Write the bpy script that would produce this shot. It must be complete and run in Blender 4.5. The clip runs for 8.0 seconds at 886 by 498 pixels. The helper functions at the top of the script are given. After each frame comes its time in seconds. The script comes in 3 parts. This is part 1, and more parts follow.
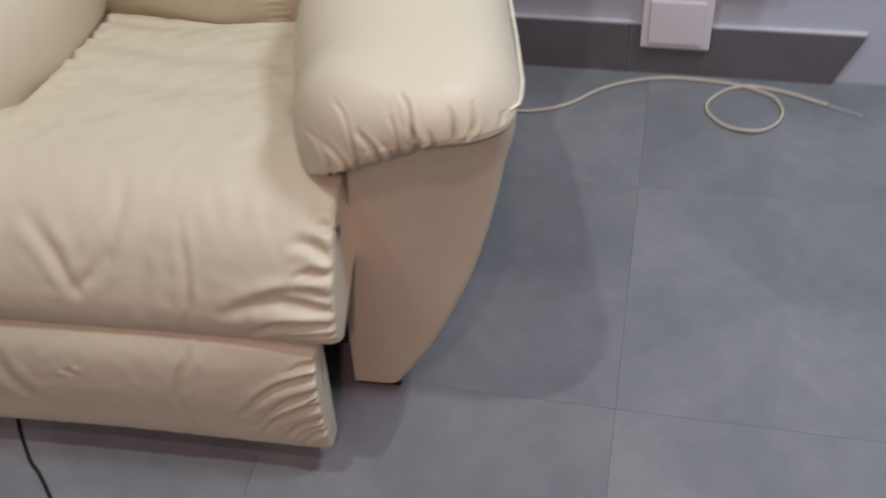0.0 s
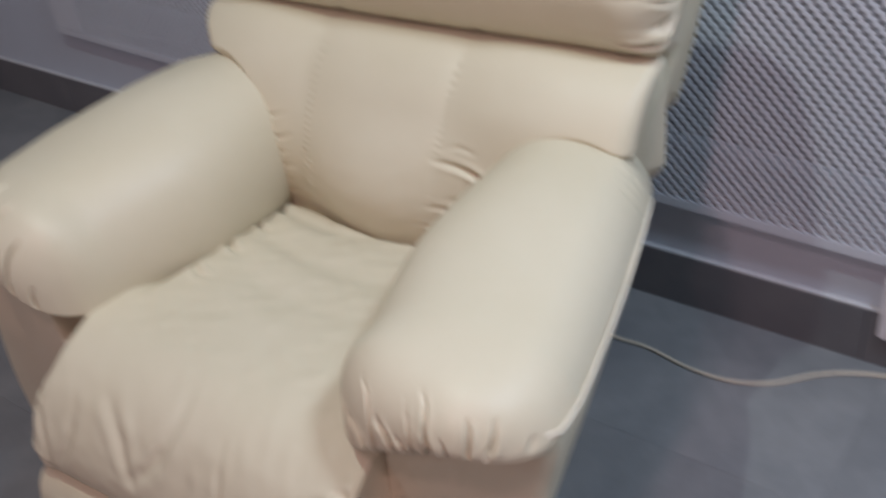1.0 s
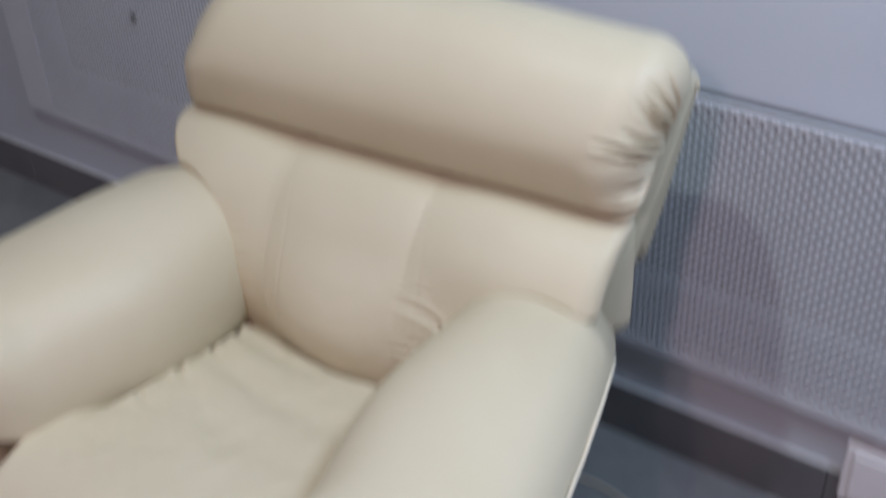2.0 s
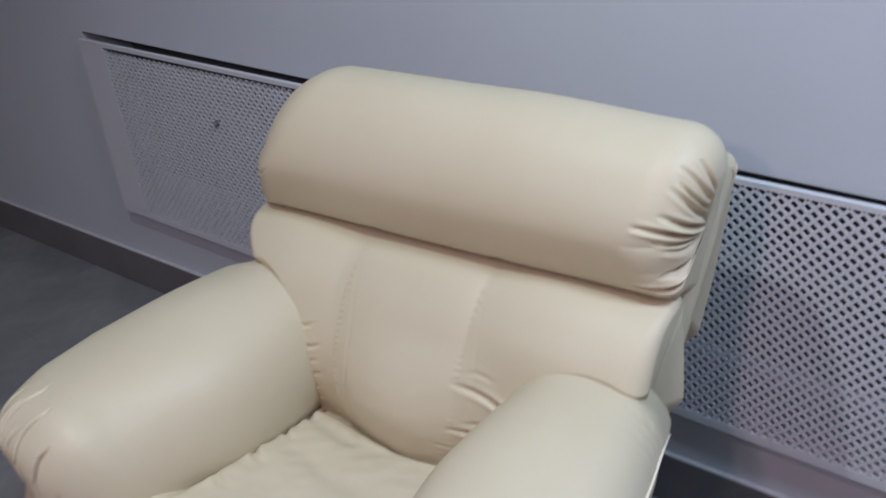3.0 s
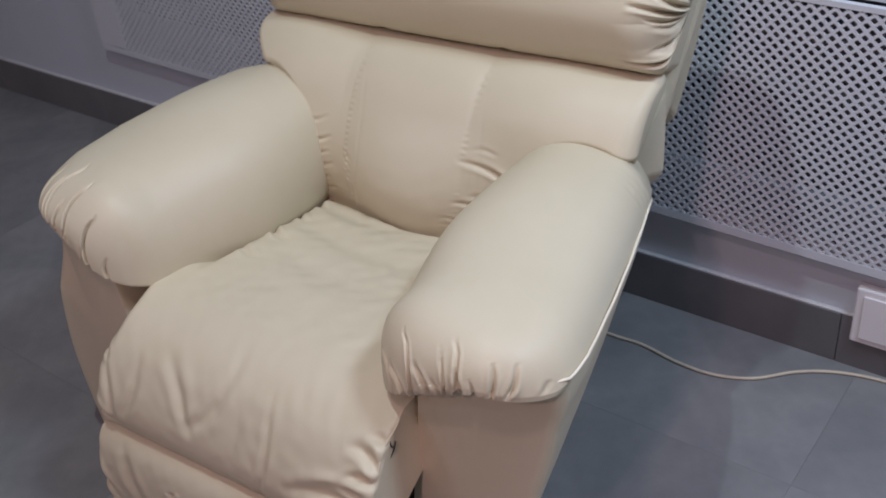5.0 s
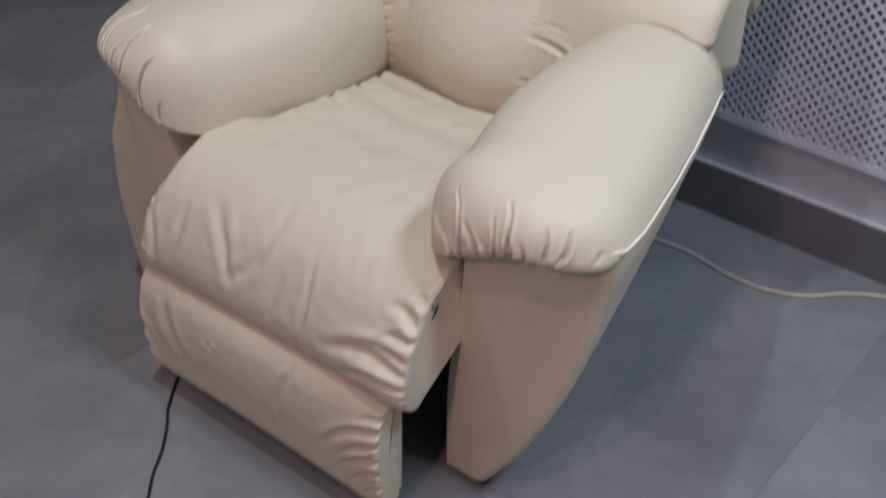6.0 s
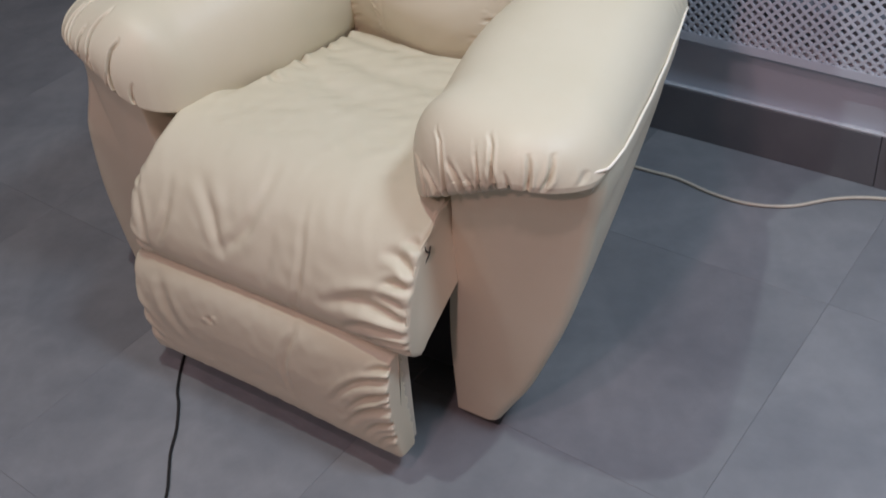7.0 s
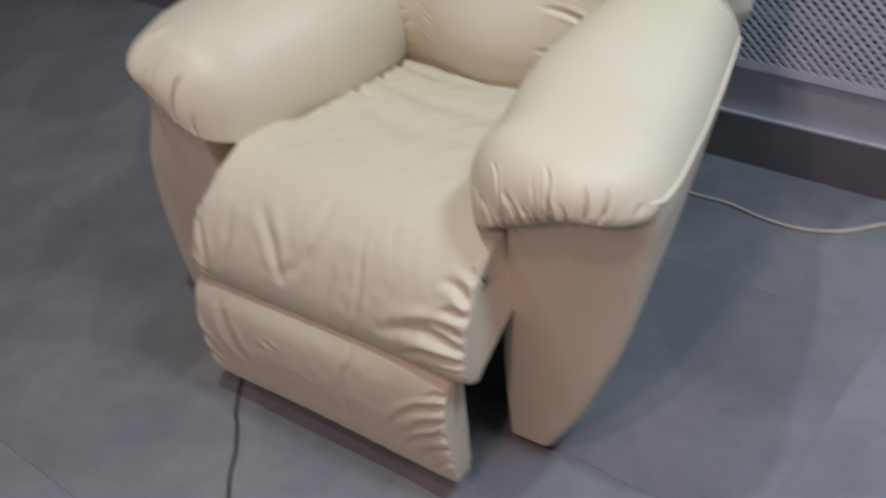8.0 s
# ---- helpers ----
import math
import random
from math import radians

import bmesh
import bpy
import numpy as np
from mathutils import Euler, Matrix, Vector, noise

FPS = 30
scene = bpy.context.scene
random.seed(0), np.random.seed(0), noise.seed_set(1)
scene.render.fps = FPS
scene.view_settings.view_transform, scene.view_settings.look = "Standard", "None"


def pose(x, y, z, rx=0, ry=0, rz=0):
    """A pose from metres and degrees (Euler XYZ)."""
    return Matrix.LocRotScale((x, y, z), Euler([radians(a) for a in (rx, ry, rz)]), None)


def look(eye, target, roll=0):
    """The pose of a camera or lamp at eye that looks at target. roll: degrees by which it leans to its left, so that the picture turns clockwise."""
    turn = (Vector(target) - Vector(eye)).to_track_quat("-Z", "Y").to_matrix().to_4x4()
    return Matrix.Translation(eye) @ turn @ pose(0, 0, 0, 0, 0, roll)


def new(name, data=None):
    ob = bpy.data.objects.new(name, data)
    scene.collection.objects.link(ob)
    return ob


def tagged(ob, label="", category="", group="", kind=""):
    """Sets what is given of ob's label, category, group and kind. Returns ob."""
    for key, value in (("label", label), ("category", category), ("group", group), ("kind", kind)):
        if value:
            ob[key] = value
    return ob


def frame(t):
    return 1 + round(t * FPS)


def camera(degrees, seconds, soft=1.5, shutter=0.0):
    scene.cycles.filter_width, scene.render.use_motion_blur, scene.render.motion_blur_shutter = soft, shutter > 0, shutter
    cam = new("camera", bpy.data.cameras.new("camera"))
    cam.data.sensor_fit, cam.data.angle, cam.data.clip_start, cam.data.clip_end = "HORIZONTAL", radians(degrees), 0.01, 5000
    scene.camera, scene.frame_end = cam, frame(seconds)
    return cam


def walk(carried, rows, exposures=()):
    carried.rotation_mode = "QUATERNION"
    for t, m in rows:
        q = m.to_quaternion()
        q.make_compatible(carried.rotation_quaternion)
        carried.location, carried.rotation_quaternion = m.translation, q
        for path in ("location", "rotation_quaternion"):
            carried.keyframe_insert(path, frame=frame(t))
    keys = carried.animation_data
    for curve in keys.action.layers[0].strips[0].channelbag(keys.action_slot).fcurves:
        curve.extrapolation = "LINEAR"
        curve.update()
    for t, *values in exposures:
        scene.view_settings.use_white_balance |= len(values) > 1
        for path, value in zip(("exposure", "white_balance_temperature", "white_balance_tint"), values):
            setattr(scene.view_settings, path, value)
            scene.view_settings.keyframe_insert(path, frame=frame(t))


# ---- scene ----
cam = camera(47.0, 8.0, soft=1.7, shutter=0.85)
PATH = [
    (0, (0.661, -0.866, 1.324), (0.36, 0.524, -0.082), -5.0),
    (0.1, (0.7, -0.819, 1.332), (0.353, 0.541, -0.093), -6.9),
    (0.3, (0.77, -0.744, 1.349), (0.266, 0.586, -0.058), -9.9),
    (0.5, (0.844, -0.66, 1.37), (0.158, 0.631, 0.005), -10.3),
    (0.6, (0.891, -0.629, 1.373), (0.103, 0.636, 0.04), -9.2),
    (0.8, (0.916, -0.559, 1.363), (0.036, 0.721, 0.102), -8.3),
    (1, (0.943, -0.518, 1.364), (-0.049, 0.775, 0.206), -8.0),
    (1.2, (0.943, -0.513, 1.388), (-0.122, 0.754, 0.266), -9.9),
    (1.5, (0.943, -0.475, 1.389), (-0.169, 0.781, 0.3), -9.7),
    (1.8, (0.896, -0.439, 1.432), (-0.038, 0.907, 0.285), -3.9),
    (2, (0.903, -0.419, 1.445), (-0.069, 0.964, 0.377), -2.9),
    (2.2, (0.926, -0.38, 1.493), (-0.118, 1.005, 0.497), -3.3),
    (3.3, (0.995, -0.535, 1.46), (-0.159, 0.829, 0.56), -8.2),
    (3.5, (0.995, -0.631, 1.436), (-0.068, 0.762, 0.472), -7.7),
    (3.8, (1.0, -0.709, 1.433), (0.06, 0.673, 0.333), -6.9),
    (4, (1.014, -0.732, 1.435), (0.085, 0.637, 0.311), -6.0),
    (4.2, (1.023, -0.726, 1.439), (0.059, 0.624, 0.323), -7.7),
    (5.3, (1.028, -0.724, 1.391), (0.008, 0.602, 0.294), -4.2),
    (5.5, (1.031, -0.719, 1.369), (0.005, 0.58, 0.246), -3.3),
    (6, (1.017, -0.758, 1.328), (-0.002, 0.467, 0.12), -1.9),
    (6.5, (1.034, -0.786, 1.291), (0.028, 0.441, 0.074), -7.3),
    (7, (1.041, -0.787, 1.296), (0.049, 0.422, 0.05), -8.4),
    (7.5, (1.031, -0.794, 1.304), (0.064, 0.399, 0.022), -7.5),
    (8, (1.032, -0.804, 1.331), (-0.035, 0.376, 0.118), -10.1),
]
walk(cam, [(t, look(eye, target, roll)) for t, eye, target, roll in PATH],
     exposures=[(0, -0.12, 6250, 12), (1.0, -0.17, 6000, 11), (1.5, -0.27, 5900, 11), (2.0, -0.21, 5800, 10), (3.5, -0.24, 5750, 10), (4.0, -0.27, 5900, 13), (5.5, -0.27, 5900, 13), (6.5, -0.15, 5950, 12), (8.0, -0.08, 5900, 10)])


# ---- light ----
world = bpy.data.worlds.new("room_air")
world.use_nodes = True
world.node_tree.nodes["Background"].inputs[0].default_value = (0.55, 0.65, 0.8, 1)
world.node_tree.nodes["Background"].inputs[1].default_value = 0.02
scene.world = world


def lamp(name, kind, energy, colour, matrix, **more):
    data = bpy.data.lights.new(name, kind)
    data.energy, data.color = energy, colour
    if kind == "AREA":
        data.shape, data.size = "DISK", more["size"]
    if kind == "SPOT":
        data.spot_size, data.spot_blend, data.shadow_soft_size = radians(more["cone"]), more["blend"], more["size"]
    ob = new(name, data)
    ob.matrix_world = matrix
    return ob


CEILING = 2.7
lamp("downlight_main", "SPOT", 63, (0.90, 1.0, 0.90), look((0.07, -0.12, CEILING - 0.05), (0.07, -0.11, 0)), cone=125, blend=0.6, size=0.03)
lamp("downlight_front", "SPOT", 42, (1.0, 0.62, 0.60), look((0.72, -0.95, CEILING - 0.05), (0.60, -0.60, 0)), cone=125, blend=0.6, size=0.07)
# added warm fill from far in front, brightens leg front and under the arm noses
lamp("fill_far", "SPOT", 98, (1.0, 0.59, 0.55), look((0.80, -2.20, CEILING - 0.05), (0.55, -1.00, 0)), cone=130, blend=0.6, size=0.10)
# two unseen cool area fills, added to lift the left floor and right wall
for x, y, power in ((-0.95, -2.1, 10), (1.62, 0.28, 39)):
    lamp("cool_fill", "AREA", power, (0.76, 0.89, 1.0), look((x, y, CEILING - 0.06), (x, y + 0.01, 0)), size=0.5)


# ---- materials ----
def material(name, colour, rough=0.6, metal=0.0, second=None, scale=8.0, amount=0.5, bump=0.0, bump_scale=200.0, vary=0.0, spec=0.5, stretch=None, fine=0.0):
    """A surface with a base colour, large stains towards a second colour, and a fine relief."""
    m = bpy.data.materials.new(name)
    m.use_nodes = True
    nt, nodes, links = m.node_tree, m.node_tree.nodes, m.node_tree.links
    b = nodes["Principled BSDF"]
    b.inputs["Base Color"].default_value = (*colour, 1)
    b.inputs["Roughness"].default_value = rough
    b.inputs["Metallic"].default_value = metal
    b.inputs["Specular IOR Level"].default_value = spec
    co = nodes.new("ShaderNodeTexCoord")
    source = co.outputs["Object"]
    if stretch:
        mp = nodes.new("ShaderNodeMapping")
        mp.inputs["Scale"].default_value = stretch
        links.new(source, mp.inputs["Vector"])
        source = mp.outputs["Vector"]
    if second:
        n = nodes.new("ShaderNodeTexNoise")
        n.inputs["Scale"].default_value, n.inputs["Detail"].default_value, n.inputs["Roughness"].default_value = scale, 6, 0.6
        links.new(source, n.inputs["Vector"])
        ramp = nodes.new("ShaderNodeValToRGB")
        ramp.color_ramp.elements[0].position, ramp.color_ramp.elements[1].position = 0.35, 0.68
        links.new(n.outputs["Fac"], ramp.inputs["Fac"])
        scaled = nodes.new("ShaderNodeMath")
        scaled.operation = "MULTIPLY"
        scaled.inputs[1].default_value = amount
        links.new(ramp.outputs["Color"], scaled.inputs[0])
        mix = nodes.new("ShaderNodeMix")
        mix.data_type = "RGBA"
        mix.inputs["A"].default_value, mix.inputs["B"].default_value = (*colour, 1), (*second, 1)
        links.new(scaled.outputs[0], mix.inputs["Factor"])
        last = mix.outputs["Result"]
        if vary:
            info = nodes.new("ShaderNodeObjectInfo")
            hsv = nodes.new("ShaderNodeHueSaturation")
            rng = nodes.new("ShaderNodeMapRange")
            rng.inputs["To Min"].default_value, rng.inputs["To Max"].default_value = 1 - vary, 1 + vary
            links.new(info.outputs["Random"], rng.inputs["Value"])
            links.new(rng.outputs["Result"], hsv.inputs["Value"])
            links.new(last, hsv.inputs["Color"])
            last = hsv.outputs["Color"]
        if fine:
            speck = nodes.new("ShaderNodeTexNoise")
            speck.inputs["Scale"].default_value, speck.inputs["Detail"].default_value = fine, 5
            links.new(source, speck.inputs["Vector"])
            grade = nodes.new("ShaderNodeMapRange")
            grade.inputs["From Min"].default_value, grade.inputs["From Max"].default_value = 0.3, 0.7
            grade.inputs["To Min"].default_value, grade.inputs["To Max"].default_value = 0.955, 1.045
            tint = nodes.new("ShaderNodeHueSaturation")
            links.new(speck.outputs["Fac"], grade.inputs["Value"])
            links.new(grade.outputs["Result"], tint.inputs["Value"])
            links.new(last, tint.inputs["Color"])
            last = tint.outputs["Color"]
        links.new(last, b.inputs["Base Color"])
        rr = nodes.new("ShaderNodeMapRange")
        rr.inputs["To Min"].default_value, rr.inputs["To Max"].default_value = rough - 0.07, min(1, rough + 0.09)
        links.new(n.outputs["Fac"], rr.inputs["Value"])
        links.new(rr.outputs["Result"], b.inputs["Roughness"])
    if bump:
        f = nodes.new("ShaderNodeTexNoise")
        f.inputs["Scale"].default_value, f.inputs["Detail"].default_value = bump_scale, 4
        links.new(source, f.inputs["Vector"])
        bm = nodes.new("ShaderNodeBump")
        bm.inputs["Strength"].default_value, bm.inputs["Distance"].default_value = bump, 0.002
        links.new(f.outputs["Fac"], bm.inputs["Height"])
        links.new(bm.outputs["Normal"], b.inputs["Normal"])
    return m


LEATHER = material("cream_leather", (0.604, 0.546, 0.412), 0.46, second=(0.558, 0.498, 0.358), scale=5, amount=0.6, bump=0.12, bump_scale=420, spec=0.45)
PIPING = material("pale_piping", (0.80, 0.74, 0.62), 0.5, second=(0.7, 0.6, 0.45), scale=60, amount=0.4)
THREAD = material("pale_thread", (0.82, 0.78, 0.68), 0.6)
BOARD = material("beige_board", (0.55, 0.50, 0.40), 0.7, second=(0.42, 0.38, 0.3), scale=20, amount=0.5)
BLACK = material("black_frame", (0.012, 0.012, 0.013), 0.6, second=(0.03, 0.03, 0.03), scale=20, amount=0.5)
STEEL = material("zinc_steel", (0.55, 0.56, 0.58), 0.35, metal=0.9, second=(0.4, 0.4, 0.42), scale=40, amount=0.5)
TILE = material("grey_stone_tile", (0.155, 0.161, 0.171), 0.55, second=(0.246, 0.246, 0.249), scale=3.6, amount=0.8, bump=0.12, bump_scale=90, vary=0.04, spec=0.35, fine=26)
GROUT = material("dark_grout", (0.155, 0.157, 0.165), 0.9, second=(0.17, 0.17, 0.175), scale=30, amount=0.5)
SKIRT = material("dark_skirting_tile", (0.118, 0.117, 0.128), 0.5, second=(0.165, 0.160, 0.166), scale=6, amount=0.6, bump=0.06, bump_scale=120, vary=0.10)
# pale colour for the light on the skirting's top face
LIT_EDGE = material("pale_lit_edge", (0.55, 0.55, 0.57), 0.5, second=(0.4, 0.4, 0.42), scale=40, amount=0.6)
PAINT = material("grey_wall_paint", (0.52, 0.56, 0.635), 0.6, second=(0.475, 0.515, 0.59), scale=1.6, amount=0.5, bump=0.10, bump_scale=60)
# colour of the unseen walls, picked to bounce warm fill onto the chair
BEIGE = material("beige_bounce_paint", (0.60, 0.50, 0.42), 0.7, second=(0.55, 0.45, 0.37), scale=1.6, amount=0.5, bump=0.10, bump_scale=60)
WHITE = material("white_ceiling_paint", (0.75, 0.75, 0.75), 0.8, second=(0.7, 0.7, 0.7), scale=2, amount=0.4, bump=0.05, bump_scale=60)
SCREEN = material("grey_screen_board", (0.56, 0.58, 0.635), 0.5, second=(0.50, 0.52, 0.58), scale=5, amount=0.5, bump=0.04, bump_scale=150)
# dark grey: shade behind the screen holes put into colour; also the dark catch
SHADE_AND_CATCH = material("recess_shade_and_catch", (0.11, 0.11, 0.12), 0.8, second=(0.14, 0.14, 0.15), scale=6, amount=0.5)
PLASTIC = material("white_plastic", (0.72, 0.70, 0.73), 0.35, second=(0.66, 0.64, 0.67), scale=14, amount=0.4)
CORD = material("beige_cord", (0.52, 0.46, 0.37), 0.5, second=(0.42, 0.37, 0.3), scale=40, amount=0.4)
RUBBER = material("black_rubber", (0.012, 0.012, 0.012), 0.45)


# ---- building helpers ----
def part(name, mesh, mat, parent=None, label="", matrix=None):
    """Links a mesh or a bmesh as one object under a thing."""
    if isinstance(mesh, bmesh.types.BMesh):
        data = bpy.data.meshes.new(name)
        mesh.to_mesh(data)
        mesh.free()
        mesh = data
    if mat and not mesh.materials:
        mesh.materials.append(mat)
    ob = new(name, mesh)
    if matrix is not None:
        ob.matrix_world = matrix
    if parent:
        ob.parent = parent
    if label:
        tagged(ob, label)
    return ob


def flat_shade(mesh, smooth):
    mesh.polygons.foreach_set("use_smooth", [smooth] * len(mesh.polygons))
    return mesh


def mesh_of(name, verts, faces, smooth=True):
    me = bpy.data.meshes.new(name)
    me.from_pydata([tuple(v) for v in verts], [], faces)
    me.validate()
    bm = bmesh.new()
    bm.from_mesh(me)
    bmesh.ops.recalc_face_normals(bm, faces=bm.faces)
    bm.to_mesh(me)
    bm.free()
    return flat_shade(me, smooth)


def rings_mesh(name, rings, smooth=True):
    """A closed skin over rings of points (n rings, m points, 3), with both ends closed."""
    n, m, _ = rings.shape
    verts = list(rings.reshape(-1, 3)) + [rings[0].mean(axis=0), rings[-1].mean(axis=0)]
    faces = []
    for i in range(n - 1):
        for j in range(m):
            k = (j + 1) % m
            faces.append((i * m + j, i * m + k, (i + 1) * m + k, (i + 1) * m + j))
    for j in range(m):
        k = (j + 1) % m
        faces.append((n * m, k, j))
        faces.append((n * m + 1, (n - 1) * m + j, (n - 1) * m + k))
    return mesh_of(name, verts, faces, smooth)


def ring_normals(rings):
    """Outward normals of a ring skin."""
    du = np.gradient(rings, axis=0)
    dv = np.roll(rings, -1, axis=1) - np.roll(rings, 1, axis=1)
    nrm = np.cross(du, dv)
    nrm /= np.maximum(np.linalg.norm(nrm, axis=2, keepdims=True), 1e-9)
    centre = rings.mean(axis=1, keepdims=True)
    if ((rings - centre) * nrm).sum() < 0:
        nrm = -nrm
    return nrm


def fold(p, q, a, b, width, depth, lip=0.35):
    """The relief of one fold from a to b in the plane of p and q: a groove with a soft raised lip on each side."""
    ax, ay, bx, by = *a, *b
    length = math.hypot(bx - ax, by - ay)
    tx, ty = (bx - ax) / length, (by - ay) / length
    along = (p - ax) * tx + (q - ay) * ty
    across = -(p - ax) * ty + (q - ay) * tx + 0.10 * length * np.sin(np.clip(along / length, 0, 1) * 3.1)
    t = np.clip(along / length, -0.3, 1.3)
    fade = np.clip((t + 0.17) * 3, 0, 1) * np.clip((1.12 - t) * 1.4, 0, 1)
    core = np.exp(-(across / width) ** 2)
    lips = np.exp(-((np.abs(across) - 2.1 * width) / (1.1 * width)) ** 2)
    return depth * fade * (lip * lips - core)


def ripple(p, q, seed, short=0.018, long=0.06):
    """An uneven crumpling of soft leather, about 1 high, from waves in many directions."""
    rnd = random.Random(seed)
    out = np.zeros_like(p)
    for _ in range(16):
        a, w = rnd.uniform(0, math.pi), 2 * math.pi / rnd.uniform(short, long)
        out += np.sin(w * (p * math.cos(a) + q * math.sin(a)) + 2.0 * np.sin(17 * p + 13 * q + rnd.uniform(0, 6)) + rnd.uniform(0, 6))
    return out / 4


def spline(points, n):
    """n points on a smooth line through the points."""
    pts = np.array(points, float)
    m = len(pts)
    ext = np.vstack([2 * pts[0] - pts[1], pts, 2 * pts[-1] - pts[-2]])
    out = []
    for s in np.linspace(0, m - 1 - 1e-9, n):
        i = int(s)
        t = s - i
        p0, p1, p2, p3 = ext[i], ext[i + 1], ext[i + 2], ext[i + 3]
        out.append(0.5 * (2 * p1 + (p2 - p0) * t + (2 * p0 - 5 * p1 + 4 * p2 - p3) * t * t + (3 * p1 - p0 - 3 * p2 + p3) * t ** 3))
    out = np.array(out)
    seg = np.r_[0, np.cumsum(np.linalg.norm(np.diff(out, axis=0), axis=1))]
    even = np.linspace(0, seg[-1], n)
    return np.stack([np.interp(even, seg, out[:, k]) for k in range(out.shape[1])], axis=1)


def tube(name, line, radius, sides=8):
    """A round cord along a line of points; radius may be one number or one for each point."""
    line = np.asarray(line, float)
    r = np.broadcast_to(np.asarray(radius, float), (len(line),))
    tang = np.gradient(line, axis=0)
    tang /= np.linalg.norm(tang, axis=1, keepdims=True)
    up = np.array([0, 0, 1.0])
    if abs(tang[:, 2]).mean() > 0.8:
        up = np.array([1.0, 0, 0])
    a = np.cross(tang, up)
    a /= np.maximum(np.linalg.norm(a, axis=1, keepdims=True), 1e-9)
    b = np.cross(tang, a)
    ang = np.linspace(0, 2 * np.pi, sides, endpoint=False)
    rings = line[:, None] + r[:, None, None] * (np.cos(ang)[None, :, None] * a[:, None] + np.sin(ang)[None, :, None] * b[:, None])
    return rings_mesh(name, rings)


def box_bm(x0, x1, y0, y1, z0, z1, bevel=0.0, segments=2, bm=None):
    bm = bm or bmesh.new()
    made = bmesh.ops.create_cube(bm, size=1, matrix=Matrix.Translation(((x0 + x1) / 2, (y0 + y1) / 2, (z0 + z1) / 2)) @ Matrix.Diagonal((x1 - x0, y1 - y0, z1 - z0, 1)))
    if bevel:
        edges = list({e for v in made["verts"] for e in v.link_edges})
        bmesh.ops.bevel(bm, geom=edges, offset=bevel, segments=segments, affect="EDGES", profile=0.5)
    return bm


def prism_bm(outline, v0, v1, bm=None):
    """A plate with an outline in u and z, from depth v0 to v1."""
    bm = bm or bmesh.new()
    a = [bm.verts.new((u, v0, z)) for u, z in outline]
    b = [bm.verts.new((u, v1, z)) for u, z in outline]
    bm.faces.new(a)
    bm.faces.new(b[::-1])
    for i in range(len(a)):
        j = (i + 1) % len(a)
        bm.faces.new((a[j], a[i], b[i], b[j]))
    bmesh.ops.recalc_face_normals(bm, faces=bm.faces)
    return bm


# ---- the room ----
# the back wall's own frame: u along the wall, v into it; v = 0 is the face of the skirting
WALL = pose(0, 1.062, 0, 0, 0, -2.86)
U0, U1, FACE, DEEP = -3.4, 3.0, 0.012, 0.16
OL, OR = -1.612, 0.950                     # the radiator opening
PL, PR = -1.5825, 0.985                    # the screen that hangs before it


def foot(u):
    """Lower edge of the screen."""
    return 0.2452 - 0.022 * (u - 0.6)


def head(u):
    """Upper edge of the screen."""
    return 0.7662 - 0.025 * (u - 0.6)


def low(u):
    return foot(u) + 0.05


def high(u):
    return 0.765 - 0.030 * (u - 0.6)


bm = bmesh.new()
prism_bm([(U0, 0), (U1, 0), (U1, low(OR)), (OR, low(OR)), (OL, low(OL)), (U0, low(OL))], FACE, DEEP, bm)
prism_bm([(U0, high(OL)), (OL, high(OL)), (OR, high(OR)), (U1, high(OR)), (U1, CEILING), (U0, CEILING)], FACE, DEEP, bm)
prism_bm([(U0, low(OL)), (OL, low(OL)), (OL, high(OL)), (U0, high(OL))], FACE, DEEP, bm)
prism_bm([(OR, low(OR)), (U1, low(OR)), (U1, high(OR)), (OR, high(OR))], FACE, DEEP, bm)
bmesh.ops.remove_doubles(bm, verts=bm.verts, dist=0.0005)
tagged(part("wall_north", bm, PAINT, matrix=WALL), "grey painted wall with a wide radiator opening", "wall", kind="structure")
# sheet closing the recess, coloured dark to stand for the shade in it
tagged(part("wall_recess", prism_bm([(OL - 0.1, 0.05), (OR + 0.1, 0.05), (OR + 0.1, 0.95), (OL - 0.1, 0.95)], DEEP + 0.003, DEEP + 0.05), SHADE_AND_CATCH, matrix=WALL), "back of the radiator recess, shade put into its dark colour", "wall", kind="structure")

X0, X1, Y0 = -3.2, 2.8, -3.2
# unseen walls that close the room and serve as warm reflectors
for name, b in (("wall_west", (X0 - 0.15, X0, Y0, 1.6, 0, CEILING)), ("wall_east", (X1, X1 + 0.15, Y0, 1.6, 0, CEILING)), ("wall_south", (X0 - 0.15, X1 + 0.15, Y0 - 0.15, Y0, 0, CEILING))):
    tagged(part(name, box_bm(*b), BEIGE), "unseen closing wall, beige to bounce warm fill", "wall", kind="structure")
tagged(part("ceiling", box_bm(X0 - 0.15, X1 + 0.15, Y0 - 0.15, 1.6, CEILING, CEILING + 0.12), WHITE), "plain white painted ceiling", "ceiling", kind="structure")


